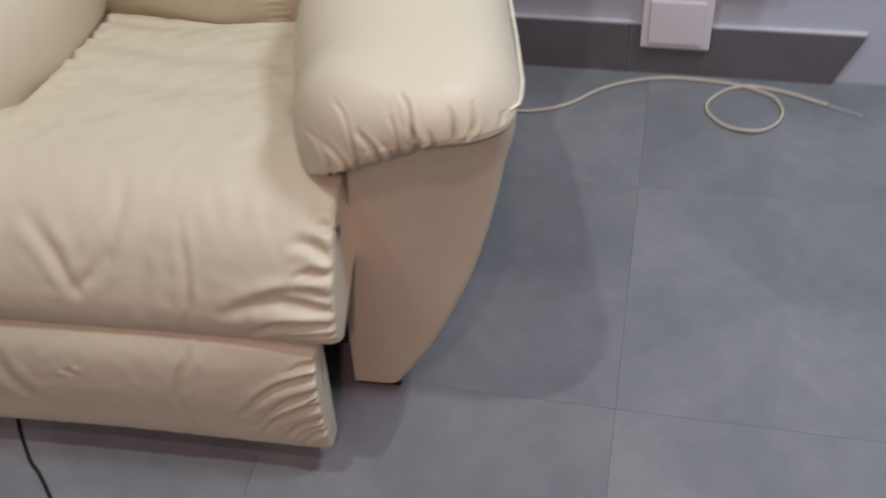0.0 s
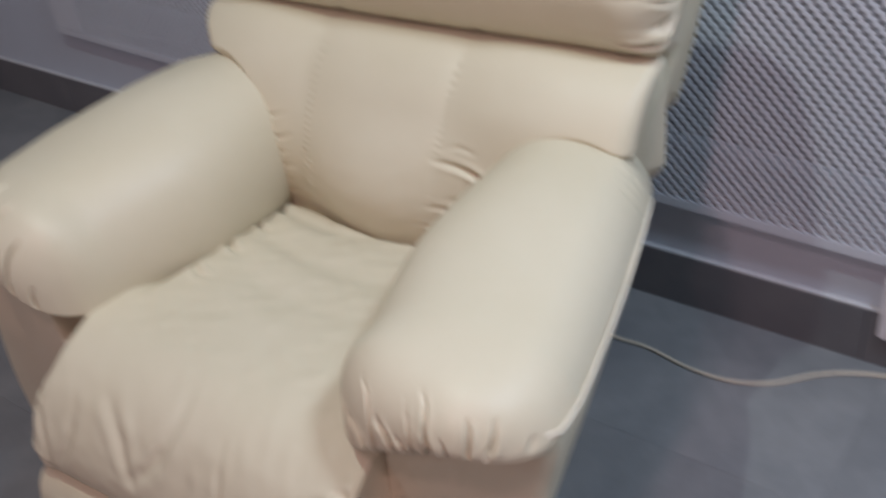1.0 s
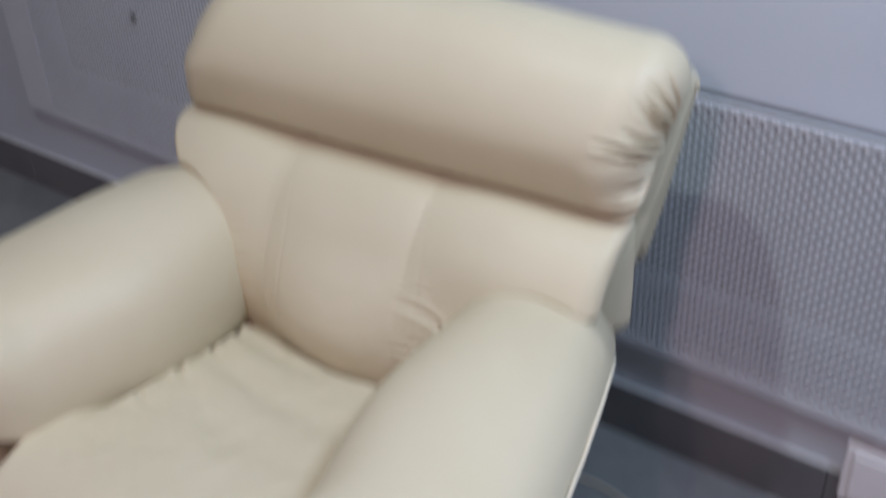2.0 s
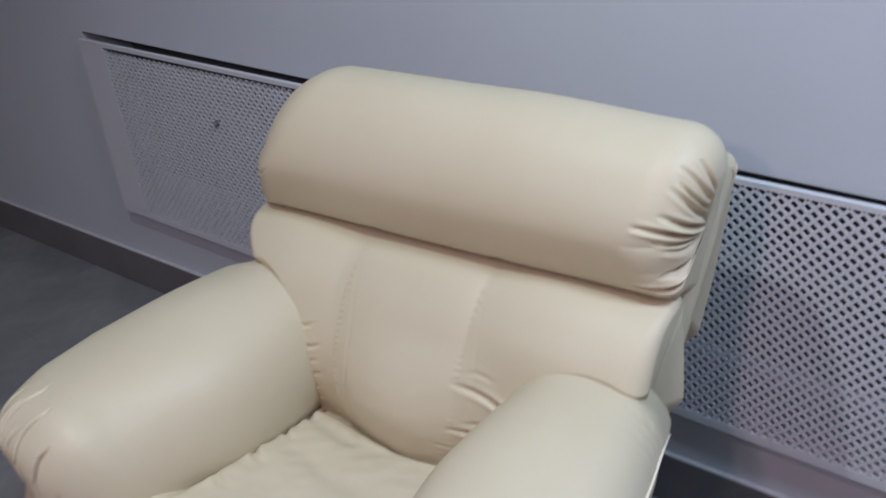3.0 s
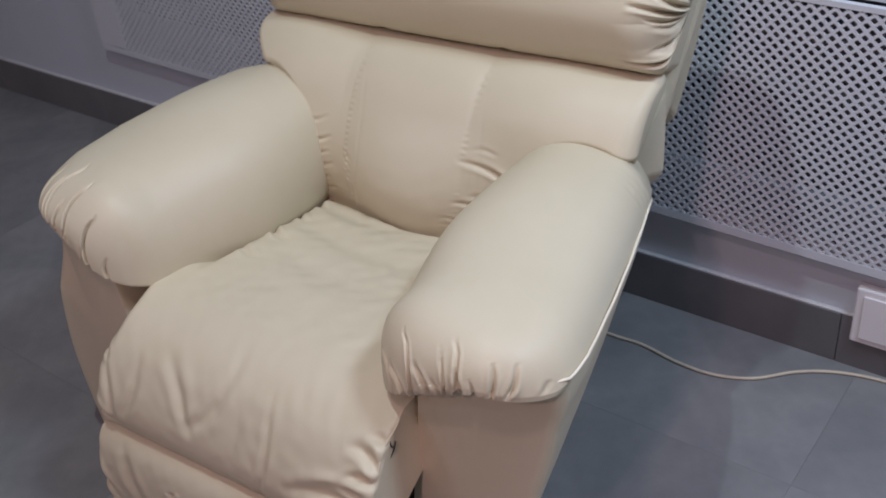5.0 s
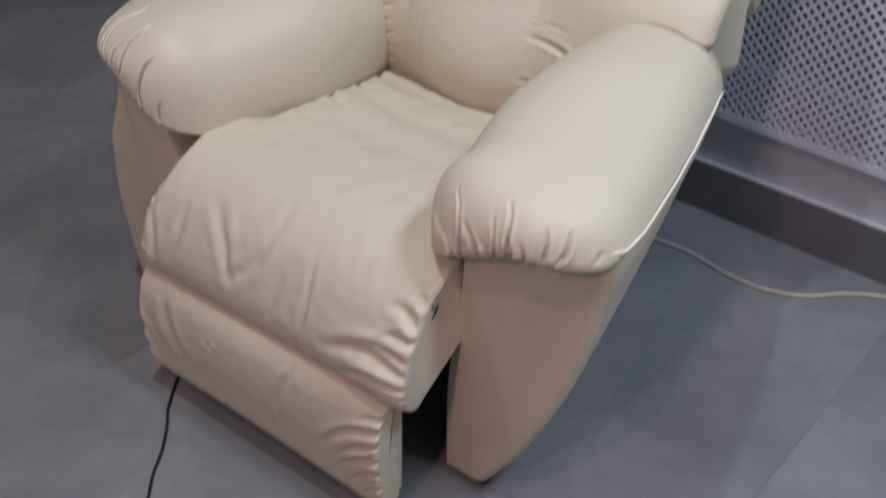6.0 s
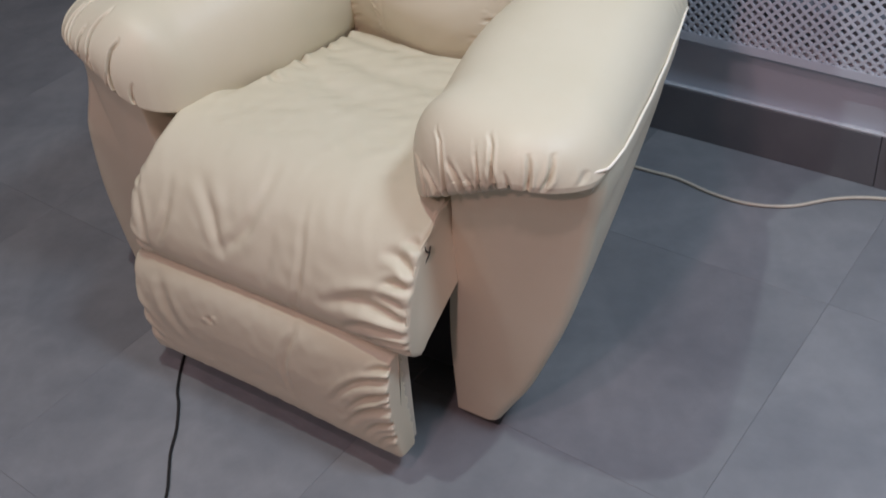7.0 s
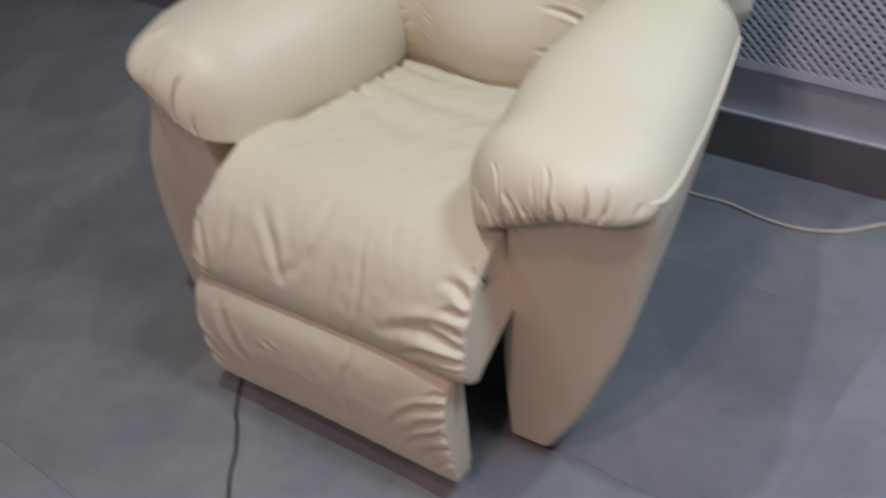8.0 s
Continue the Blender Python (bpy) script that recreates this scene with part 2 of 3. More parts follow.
# ---- the radiator screen ----
def perforated(u0, u1, pitch, hole, v0, v1):
    """A board with a diamond lattice of diamond holes, a little rounded, that go through it."""
    verts, faces = [], []
    half = pitch / 2
    cols, rows = int((u1 - u0) / pitch), int((head(0) - foot(0) - 0.020) / half)
    ang = [math.pi / 4 * k for k in range(8)]
    for r in range(rows):
        for c in range(cols):
            cu = u0 + (c + 0.5 + 0.5 * (r % 2)) * pitch
            cz = 0.25651 - 0.018 * (cu - 0.6) + (r + 0.5) * half
            k = len(verts)
            for v in (v0, v1):
                for i, a in enumerate(ang):
                    r2 = hole * (0.77 if i % 2 else 1.0)
                    verts.append((cu + r2 * math.cos(a), v, cz + r2 * math.sin(a)))
            corner = [(cu + half, cz), (cu, cz + half), (cu - half, cz), (cu, cz - half)]
            for u, z in corner:
                verts.append((u, v0, z))
            q = k + 16
            for s in range(4):
                i, j, e = 2 * s, 2 * s + 1, (2 * s + 2) % 8
                faces.append((q + s, k + i, k + j))
                faces.append((q + s, k + j, q + (s + 1) % 4))
                faces.append((q + (s + 1) % 4, k + j, k + e))
            for i in range(8):
                j = (i + 1) % 8
                faces.append((k + i, k + 8 + i, k + 8 + j, k + j))
    me = bpy.data.meshes.new("perforated_board")
    me.from_pydata(verts, [], faces)
    me.update()
    return me


SV = -0.020
screen = tagged(new("radiator_screen"), "grey radiator screen with a diamond pattern of small holes", "radiator screen")
screen.matrix_world = WALL
me = perforated(-1.4729, 0.9148, 0.021833, 0.0067, SV, SV + 0.004)
part("perforated_board", me, SCREEN, screen)


def strip(name, pts, v0=SV - 0.001, v1=SV + 0.012):
    part(name, prism_bm(pts, v0, v1), SCREEN, screen)


strip("border", [(PL, foot(PL)), (PR, foot(PR)), (PR, foot(PR) + 0.019), (PL, foot(PL) + 0.019)])
strip("border", [(PL, head(PL) - 0.010), (PR, head(PR) - 0.010), (PR, head(PR)), (PL, head(PL))])
strip("border", [(PL, foot(PL) + 0.019), (-1.4652, foot(PL) + 0.019), (-1.4652, head(PL) - 0.010), (PL, head(PL) - 0.010)])
strip("border", [(PR - 0.082, foot(PR) + 0.019), (PR, foot(PR) + 0.019), (PR, head(PR) - 0.010), (PR - 0.082, head(PR) - 0.010)])
# battens that hold the screen off the wall
strip("batten", [(PL + 0.05, foot(PL) + 0.020), (PR - 0.05, foot(PR) + 0.020), (PR - 0.05, foot(PR) + 0.040), (PL + 0.05, foot(PL) + 0.040)], SV + 0.012, FACE + 0.001)
strip("batten", [(PR - 0.030, foot(PR) + 0.04), (PR - 0.015, foot(PR) + 0.04), (PR - 0.015, head(PR) - 0.04), (PR - 0.030, head(PR) - 0.04)], SV + 0.012, FACE + 0.001)

# ---- socket plate over the skirting ----
socket = tagged(new("wall_socket"), "white plastic double socket plate above the skirting", "socket")
socket.matrix_world = WALL
part("plate", box_bm(0.722, 0.866, -0.014, FACE, 0.074, 0.204, 0.004), PLASTIC, socket)
part("cover", box_bm(0.738, 0.850, -0.0185, -0.0138, 0.088, 0.190, 0.002), PLASTIC, socket)

# a small dark catch on the screen
knob = tagged(new("screen_catch"), "small dark round catch on the radiator screen", "catch")
knob.matrix_world = WALL
catch = bmesh.new()
bmesh.ops.create_cone(catch, cap_ends=True, segments=16, radius1=0.0085, radius2=0.0065, depth=0.006, matrix=Matrix.Translation((-1.0133, SV - 0.0035, 0.657)) @ Matrix.Rotation(radians(90), 4, "X"))
part("rosette", catch, SHADE_AND_CATCH, knob)
pin = bmesh.new()
bmesh.ops.create_cone(pin, cap_ends=True, segments=12, radius1=0.0040, radius2=0.0032, depth=0.006, matrix=Matrix.Translation((-1.0133, SV - 0.009, 0.657)) @ Matrix.Rotation(radians(90), 4, "X"))
part("pin", pin, STEEL, knob)

# ---- the recliner ----
chair = tagged(new("recliner_armchair"), "cream leather recliner armchair with padded arms and footrest folded in", "armchair")


def smooth(a):
    a = np.clip(a, 0, 1)
    return a * a * (3 - 2 * a)


NOSE, TAIL = 0.064, 0.700
PIPE_Z = 0.560


def seam(x):
    """Height of the gathered seam under the arm's nose, which climbs towards the outer side."""
    return 0.464 + 0.42 * np.minimum(x - 0.270, 0.195) + 0.06 * np.maximum(x - 0.465, 0)


def quarter(w, e=2.2):
    """0 at w = 0, rising as a quarter round to 1 at w = 1."""
    w = np.clip(w, 0, 1)
    return 1 - (1 - w ** e) ** (1 / e)


def pipe_x(y):
    """The piped outer edge of the right arm in plan."""
    b = np.maximum(y - 0.2, 0)
    return 0.553 - 0.125 * quarter((0.170 - y) / (0.170 - NOSE)) - 0.002 * smooth((y - 0.17) / 0.05) - 0.16 * b - 0.15 * b * b


def arm_size(y):
    """Inner and outer edge, foot and crown of the right arm's pad at y."""
    xi = 0.203 + 0.052 * (1 - smooth((y - 0.10) / 0.30)) + 0.100 * quarter((0.170 - y) / (0.170 - NOSE), 2.0) + 0.014 * smooth((y - 0.45) / 0.2)
    return xi, pipe_x(y) + 0.005, 0.345, 0.630 + 0.016 * smooth((y - 0.15) / 0.35)


def arm_ring(y, m=560):
    """Section of the right arm's pad at y: a full roll, cut along the seam at its nose and tucked in below the piping."""
    deep = smooth((y - 0.122) / 0.08)
    xi, xo, base, top = arm_size(y)
    cz, hh, cx, hw = (top + base) / 2, (top - base) / 2, (xi + xo) / 2, (xo - xi) / 2
    a = np.linspace(0, 2 * np.pi, m, endpoint=False)
    c, s = np.cos(a), np.sin(a)
    e = 2 / (2.15 + 0.7 * (1 - deep) + 0.65 * deep * smooth((c - 0.05) / 0.5) * smooth((s + 0.1) / 0.3))
    x = cx + hw * np.sign(c) * np.abs(c) ** e
    z = cz + hh * np.sign(s) * np.abs(s) ** e
    under = np.maximum(PIPE_Z - z, 0) * (c > 0)
    x = np.where(c > 0, np.minimum(x, np.maximum(pipe_x(y) - 0.75 * under * deep, cx)), x)
    cut = seam(x)
    soft = cut + 0.5 * ((z - cut) + np.sqrt((z - cut) ** 2 + 0.016 ** 2)) - 0.008
    z = z * deep + soft * (1 - deep)
    n = quarter((NOSE + 0.085 - y) / 0.085, 2.0)
    q = quarter((y - TAIL + 0.055) / 0.055, 2.0)
    kx = 1 - 0.16 * n - 0.04 * q
    kz = 1 - 0.93 * n - 0.22 * q
    tail = smooth((y - 0.57) / 0.12) * smooth((x - 0.35) / 0.09)
    x, z = x - 0.010 * tail, z - 0.050 * tail
    mx = 0.5 * x.max() + 0.5 * x.min()
    mz = 0.24 * 0.628 + 0.76 * (seam(x) * (1 - deep) + 0.53 * deep) + (cz - 0.56) * deep
    return np.stack([mx + (x - mx) * kx, np.full(m, y), mz + (z - mz) * kz], axis=1)


# gathers of the two arm pads: place on the seam, place of the tip, length, width and depth
RIGHT_GATHERS = ((0.290, 0.276, 0.050, 0.0022, 0.006), (0.322, 0.290, 0.085, 0.0027, 0.010), (0.352, 0.318, 0.058, 0.0032, 0.010), (0.359, 0.334, 0.110, 0.0022, 0.007),
                 (0.392, 0.366, 0.062, 0.0032, 0.010), (0.407, 0.396, 0.040, 0.0022, 0.006), (0.412, 0.400, 0.080, 0.0020, 0.005), (0.430, 0.418, 0.090, 0.0024, 0.007),
                 (0.437, 0.430, 0.048, 0.0030, 0.010), (0.456, 0.452, 0.034, 0.0022, 0.005), (0.476, 0.477, 0.052, 0.0027, 0.009), (0.493, 0.502, 0.062, 0.0026, 0.008), (0.520, 0.536, 0.050, 0.0030, 0.009))
LEFT_GATHERS = ((0.302, 0.299, 0.050, 0.0022, 0.008), (0.330, 0.322, 0.115, 0.0025, 0.017), (0.345, 0.341, 0.050, 0.0020, 0.008), (0.376, 0.366, 0.155, 0.0026, 0.018), (0.390, 0.386, 0.055, 0.0020, 0.008),
                (0.410, 0.404, 0.090, 0.0025, 0.016), (0.432, 0.420, 0.165, 0.0026, 0.018), (0.450, 0.445, 0.115, 0.0025, 0.016), (0.474, 0.480, 0.120, 0.0026, 0.016), (0.496, 0.504, 0.065, 0.0022, 0.010))


def arm_pad_mesh(gathers, left=False):
    k = np.linspace(0, 1, 120) ** 1.8
    ys = np.r_[NOSE + 0.17 * k, np.linspace(NOSE + 0.17, TAIL - 0.09, 60)[1:], TAIL - 0.0001 - 0.09 * np.linspace(1, 0, 30)[1:] ** 1.6]
    rings = [arm_ring(y) for y in ys]
    first = rings[0]
    mid = first.mean(axis=0)
    cap = []
    for q in np.linspace(0.97, 0.03, 26):
        ring = mid + (first - mid) * (1 - q)
        ring[:, 1] = NOSE - 0.0006 * (1 - (1 - q) ** 2)
        cap.append(ring)
    rings = np.stack(cap + rings)
    if left:
        # this pad is stuffed fuller along its top and inner side
        full = 0.40 * smooth((rings[..., 1] - 0.07) / 0.06) + 0.60 * smooth((rings[..., 1] - 0.10) / 0.42)
        rings[..., 2] += 0.015 * full * smooth((rings[..., 2] - 0.48) / 0.13)
        rings[..., 0] -= 0.012 * full * smooth((0.36 - rings[..., 0]) / 0.10)
    nrm = ring_normals(rings)
    x, y, z = rings[..., 0], rings[..., 1], rings[..., 2]
    # run: the way up from the gathered seam over the nose
    run = np.maximum(z - seam(x), 0) + np.maximum(y - 0.085, 0) * 0.9
    near = np.clip((0.26 - y) / 0.06, 0, 1) * smooth((z - seam(x) - 0.001) / 0.015) * smooth((x - 0.266) / 0.02)
    d = np.zeros_like(x)
    for base, tip, long, wide, deep in gathers:
        d += near * fold(x, run, (base, -0.008), (tip, long), wide, deep, 0.05 if left else 0.24)
    places = [g[0] for g in gathers]
    for a, b in zip(places, places[1:]):
        d += near * min(0.0006 if left else 0.0016, 0.10 * (b - a)) * np.exp(-((x - (a + b) / 2) / (0.34 * (b - a))) ** 2) * np.clip(1 - run / 0.055, 0, 1)
    # soft unevenness of the filling
    d += 0.0016 * np.sin(17 * y + 9 * x) * np.sin(21 * x + 3) * np.clip((y - 0.1) / 0.1, 0, 1)
    # short puckers where the pad runs into the piping and the back
    for yc, deep in ((0.545, 0.0035), (0.580, 0.004), (0.612, 0.003)):
        d += smooth((x - 0.40) / 0.06) * smooth((z - 0.555) / 0.02) * fold(y, x, (yc, pipe_x(yc) + 0.01), (yc - 0.022, pipe_x(yc) - 0.055), 0.0030, deep, 0.5)
    rings = rings + d[..., None] * nrm
    return rings_mesh("arm_pad", rings)


def arm_profile(left):
    outer = [(0.365, 0.020), (0.396, 0.070), (0.426, 0.120), (0.462, 0.200), (0.490, 0.270), (0.510, 0.340), (0.526, 0.410), (0.533, 0.450), (0.540, 0.500), (0.544, 0.556)]
    if left:
        outer = [(0.540, 0.020), (0.548, 0.070), (0.552, 0.120), (0.556, 0.200), (0.550, 0.270), (0.537, 0.340), (0.520, 0.410), (0.510, 0.450), (0.503, 0.500), (0.502, 0.574)]
    inner = [(0.470, 0.574 if left else 0.556), (0.420, 0.550 if left else 0.538), (0.360, 0.510), (0.330, 0.494), (0.324, 0.445), (0.314, 0.360), (0.296, 0.260), (0.286, 0.160), (0.281, 0.020)]
    return outer, inner


def arm_body_mesh(name, y0, y1, inset=0.0, round_front=0.0, left=False):
    """The arm's upright box, with a curved outer side that runs up to the piping, from y0 back to y1."""
    outer, inner = arm_profile(left)
    o = spline(outer, 40)
    i = spline(inner, 30)
    ring = np.vstack([o, i])
    x0, z0 = ring[:, 0], ring[:, 1]
    side = (np.arange(len(ring)) < len(o)) * 1.0
    centre = ring.mean(axis=0)
    turns = np.linspace(0, math.pi / 2, 9)
    rows = [(y0 + round_front * (1 - math.cos(a)), round_front * (1 - math.sin(a))) for a in turns] if round_front else [(y0, 0)]
    for k in np.linspace(0, 1, 24)[1:]:
        rows.append((y0 + round_front + (y1 - y0 - round_front) * k, 0))
    rings = []
    for y, shrink in rows:
        b = max(0, y - 0.117)
        lean = 0.13 * b + 0.14 * b * b
        x = x0 - np.where(side > 0, lean + 0.06 * b * smooth((0.5 - z0) / 0.4), lean * np.clip((x0 - 0.33) / 0.12, 0, 1.15))
        x = np.maximum(x, np.where(side > 0, 0.288, x))
        flare = smooth((z0 - 0.45) / 0.09) * side * (1 - smooth((y - 0.61) / 0.06))
        goal = pipe_x(max(y, 0.165)) - 0.005
        if left:
            goal -= 0.13 * (goal - 0.27) * min(1, max(0, (0.32 - y) / 0.16)) + 0.004
        x = x + flare * np.minimum(goal - x, 0.03)
        x = x - 0.030 * smooth((y - 0.56) / 0.14) * side
        x = x - (shrink + inset) * np.where(side > 0, 1.0, np.where(z0 < 0.49, -0.25, 0))
        # the front bows back towards the outer side
        bow = (0.004 + 0.036 * smooth((z0 - 0.36) / 0.14) if left else 0.030) * smooth((x0 - 0.40) / 0.15) ** 1.5 * np.clip((0.30 - y) / 0.18, 0, 1)
        rings.append(np.stack([x, y + bow, z0 - inset - 0.130 * smooth((y - 0.58) / 0.11) * smooth((z0 - 0.40) / 0.14)], axis=1))
    me = rings_mesh(name, np.array(rings))
    me.set_sharp_from_angle(angle=radians(50))
    return me


def mirror_mesh(me, name, skew=0.0):
    out = me.copy()
    out.name = name
    out.transform(Matrix.Translation((0.018, 0, 0)) @ Matrix.Diagonal((-1, 1, 1, 1)))
    co = np.empty(len(out.vertices) * 3)
    out.vertices.foreach_get("co", co)
    co = co.reshape(-1, 3)
    # this arm's front stands a little askew, its outer side further back
    co[:, 1] += skew * np.maximum(0, 0.018 - co[:, 0] - 0.28) * np.clip((0.42 - co[:, 1]) / 0.25, 0, 1)
    if skew:
        wide = 0.018 - co[:, 0] - 0.27
        co[:, 0] += 0.13 * np.maximum(wide, 0) * np.clip((0.32 - co[:, 1]) / 0.16, 0, 1)
        co[:, 2] += 0.11 * np.maximum(0, 0.018 - co[:, 0] - 0.30) * np.clip((0.24 - co[:, 1]) / 0.08, 0, 1) * smooth((0.62 - co[:, 2]) / 0.08)
    out.vertices.foreach_set("co", co.ravel())
    out.flip_normals()
    return out


pad, pad_left, body, panel = arm_pad_mesh(RIGHT_GATHERS), arm_pad_mesh(LEFT_GATHERS, True), arm_body_mesh("arm_side", 0.160, 0.700, 0.0006), arm_body_mesh("arm_front", 0.112, 0.166, 0.0, 0.024)
body_left, panel_left = arm_body_mesh("arm_side_left", 0.160, 0.700, 0.0006, left=True), arm_body_mesh("arm_front_left", 0.112, 0.166, 0.0, 0.022, left=True)
foot_bm = bmesh.new()
low_ring = [foot_bm.verts.new(v) for v in ((0.287, 0.122, 0), (0.358, 0.122, 0), (0.300, 0.60, 0), (0.285, 0.60, 0))]
high_ring = [foot_bm.verts.new((v.co.x, v.co.y, 0.021)) for v in low_ring]
foot_bm.faces.new(low_ring[::-1])
foot_bm.faces.new(high_ring)
for k in range(4):
    foot_bm.faces.new((low_ring[k], low_ring[(k + 1) % 4], high_ring[(k + 1) % 4], high_ring[k]))
bmesh.ops.bevel(foot_bm, geom=list(foot_bm.edges), offset=0.003, segments=1, affect="EDGES")
foot_me = bpy.data.meshes.new("foot")
foot_bm.to_mesh(foot_me)
foot_bm.free()
# piping along the outer edge of the pad
line = [(pipe_x(y) + 0.0008 - 0.010 * smooth((y - 0.57) / 0.12), y, PIPE_Z + 0.003 * smooth((y - 0.3) / 0.3) - 0.052 * smooth((y - 0.57) / 0.12)) for y in np.linspace(0.150, TAIL - 0.045, 80)]
line = np.vstack([spline([(0.505, 0.108, seam(0.505) + 0.004), (0.532, 0.124, seam(0.532) + 0.010), line[0]], 12)[:-1], np.array(line)])
line[:, 2] += 0.0008 * np.sin(np.linspace(0, 40, len(line)))
pipe = tube("piping", line, 0.0021)
# stitches along the gathered seam
stitch = bmesh.new()
for i in range(20):
    x = 0.300 + 0.0108 * i
    if i % 3 == 2:
        continue
    z = float(seam(x)) - 0.010 + 0.0010 * math.sin(i * 1.7)
    y = 0.1115 + 0.030 * float(smooth((x - 0.40) / 0.15)) ** 1.5
    box_bm(x, x + 0.005, y - 0.0006, y + 0.003, z, z + 0.0010, 0, bm=stitch)
stitch_me = bpy.data.meshes.new("stitching")
stitch.to_mesh(stitch_me)
stitch.free()
for me, mat in ((pad, LEATHER), (pad_left, LEATHER), (panel, LEATHER), (panel_left, LEATHER), (foot_me, BLACK), (pipe, PIPING), (stitch_me, THREAD)):
    me.materials.append(mat)
right = part("arm", body, LEATHER, chair)
left = part("arm", mirror_mesh(body_left, "arm_side_left"), LEATHER, chair)
for name, me, other, label in (("arm_pad", pad, pad_left, "padded arm top gathered at the front"), ("arm_front", panel, panel_left, ""), ("foot", foot_me, foot_me, "black plinth foot"), ("piping", pipe, pipe, "pale piping"), ("stitching", stitch_me, stitch_me, "pale stitching")):
    for ob in (part(name, me, None, right, label), part(name, mirror_mesh(other, name + "_left", 0.0 if other in (panel_left, foot_me) else 0.11), None, left, label)):
        if name == "stitching":
            tagged(ob, label, kind="stuff")


def sweep_pad(name, outline, half, edge, relief, centre=0.0, n=150, m=260, taper=None):
    """A cushion with a closed outline in y and z, run across x, its ends rounded by edge, which may differ with the way the outline faces. taper(y, z, right) narrows it. relief(x, s, y, z) gives the folds; s runs along the outline."""
    prof = spline(list(outline) + [outline[0]], m + 1)[:-1]
    tang = np.roll(prof, -1, axis=0) - np.roll(prof, 1, axis=0)
    tang /= np.linalg.norm(tang, axis=1, keepdims=True)
    nrm2 = np.stack([tang[:, 1], -tang[:, 0]], axis=1)
    c = prof.mean(axis=0)
    if ((prof - c) * nrm2).sum() < 0:
        nrm2 = -nrm2
    s = np.r_[0, np.cumsum(np.linalg.norm(np.diff(prof, axis=0), axis=1))]
    k = np.linspace(-1, 1, n)
    xs = np.sign(k) * (1 - (1 - np.abs(k)) ** 1.5) * half
    rings = []
    for x in xs:
        e = edge(nrm2, x > 0) if callable(edge) else edge if np.isscalar(edge) else edge[int(x > 0)]
        g = np.clip((abs(x) - (half - e)) / e, 0, 0.9995)
        drop = e * (1 - np.sqrt(1 - g * g))
        p = prof - nrm2 * (drop[:, None] if callable(edge) else drop)
        wide = 1.0 if taper is None else taper(p[:, 0], p[:, 1], x > 0)
        rings.append(np.stack([centre + x * wide * np.ones(m), p[:, 0], p[:, 1]], axis=1))
    rings = np.array(rings)
    nrm = ring_normals(rings)
    d = relief(rings[..., 0], np.broadcast_to(s, rings.shape[:2]), rings[..., 1], rings[..., 2])
    return rings_mesh(name, rings + d[..., None] * nrm)


# seat and upper leg pad: one padded sheet that runs over the front edge
SEAT = [(0.585, 0.425), (0.50, 0.432), (0.38, 0.445), (0.26, 0.460), (0.16, 0.464), (0.09, 0.452), (0.035, 0.418), (0.000, 0.368), (-0.020, 0.315), (-0.018, 0.275), (0.004, 0.251),
        (0.030, 0.262), (0.050, 0.300), (0.075, 0.345), (0.13, 0.385), (0.30, 0.385), (0.58, 0.372)]


def seat_taper(y, z, right):
    """The seat draws in a little at its far front corner."""
    return 1 - (0 if right else 0.065) * smooth((z - 0.35) / 0.08) * smooth((0.20 - y) / 0.12)


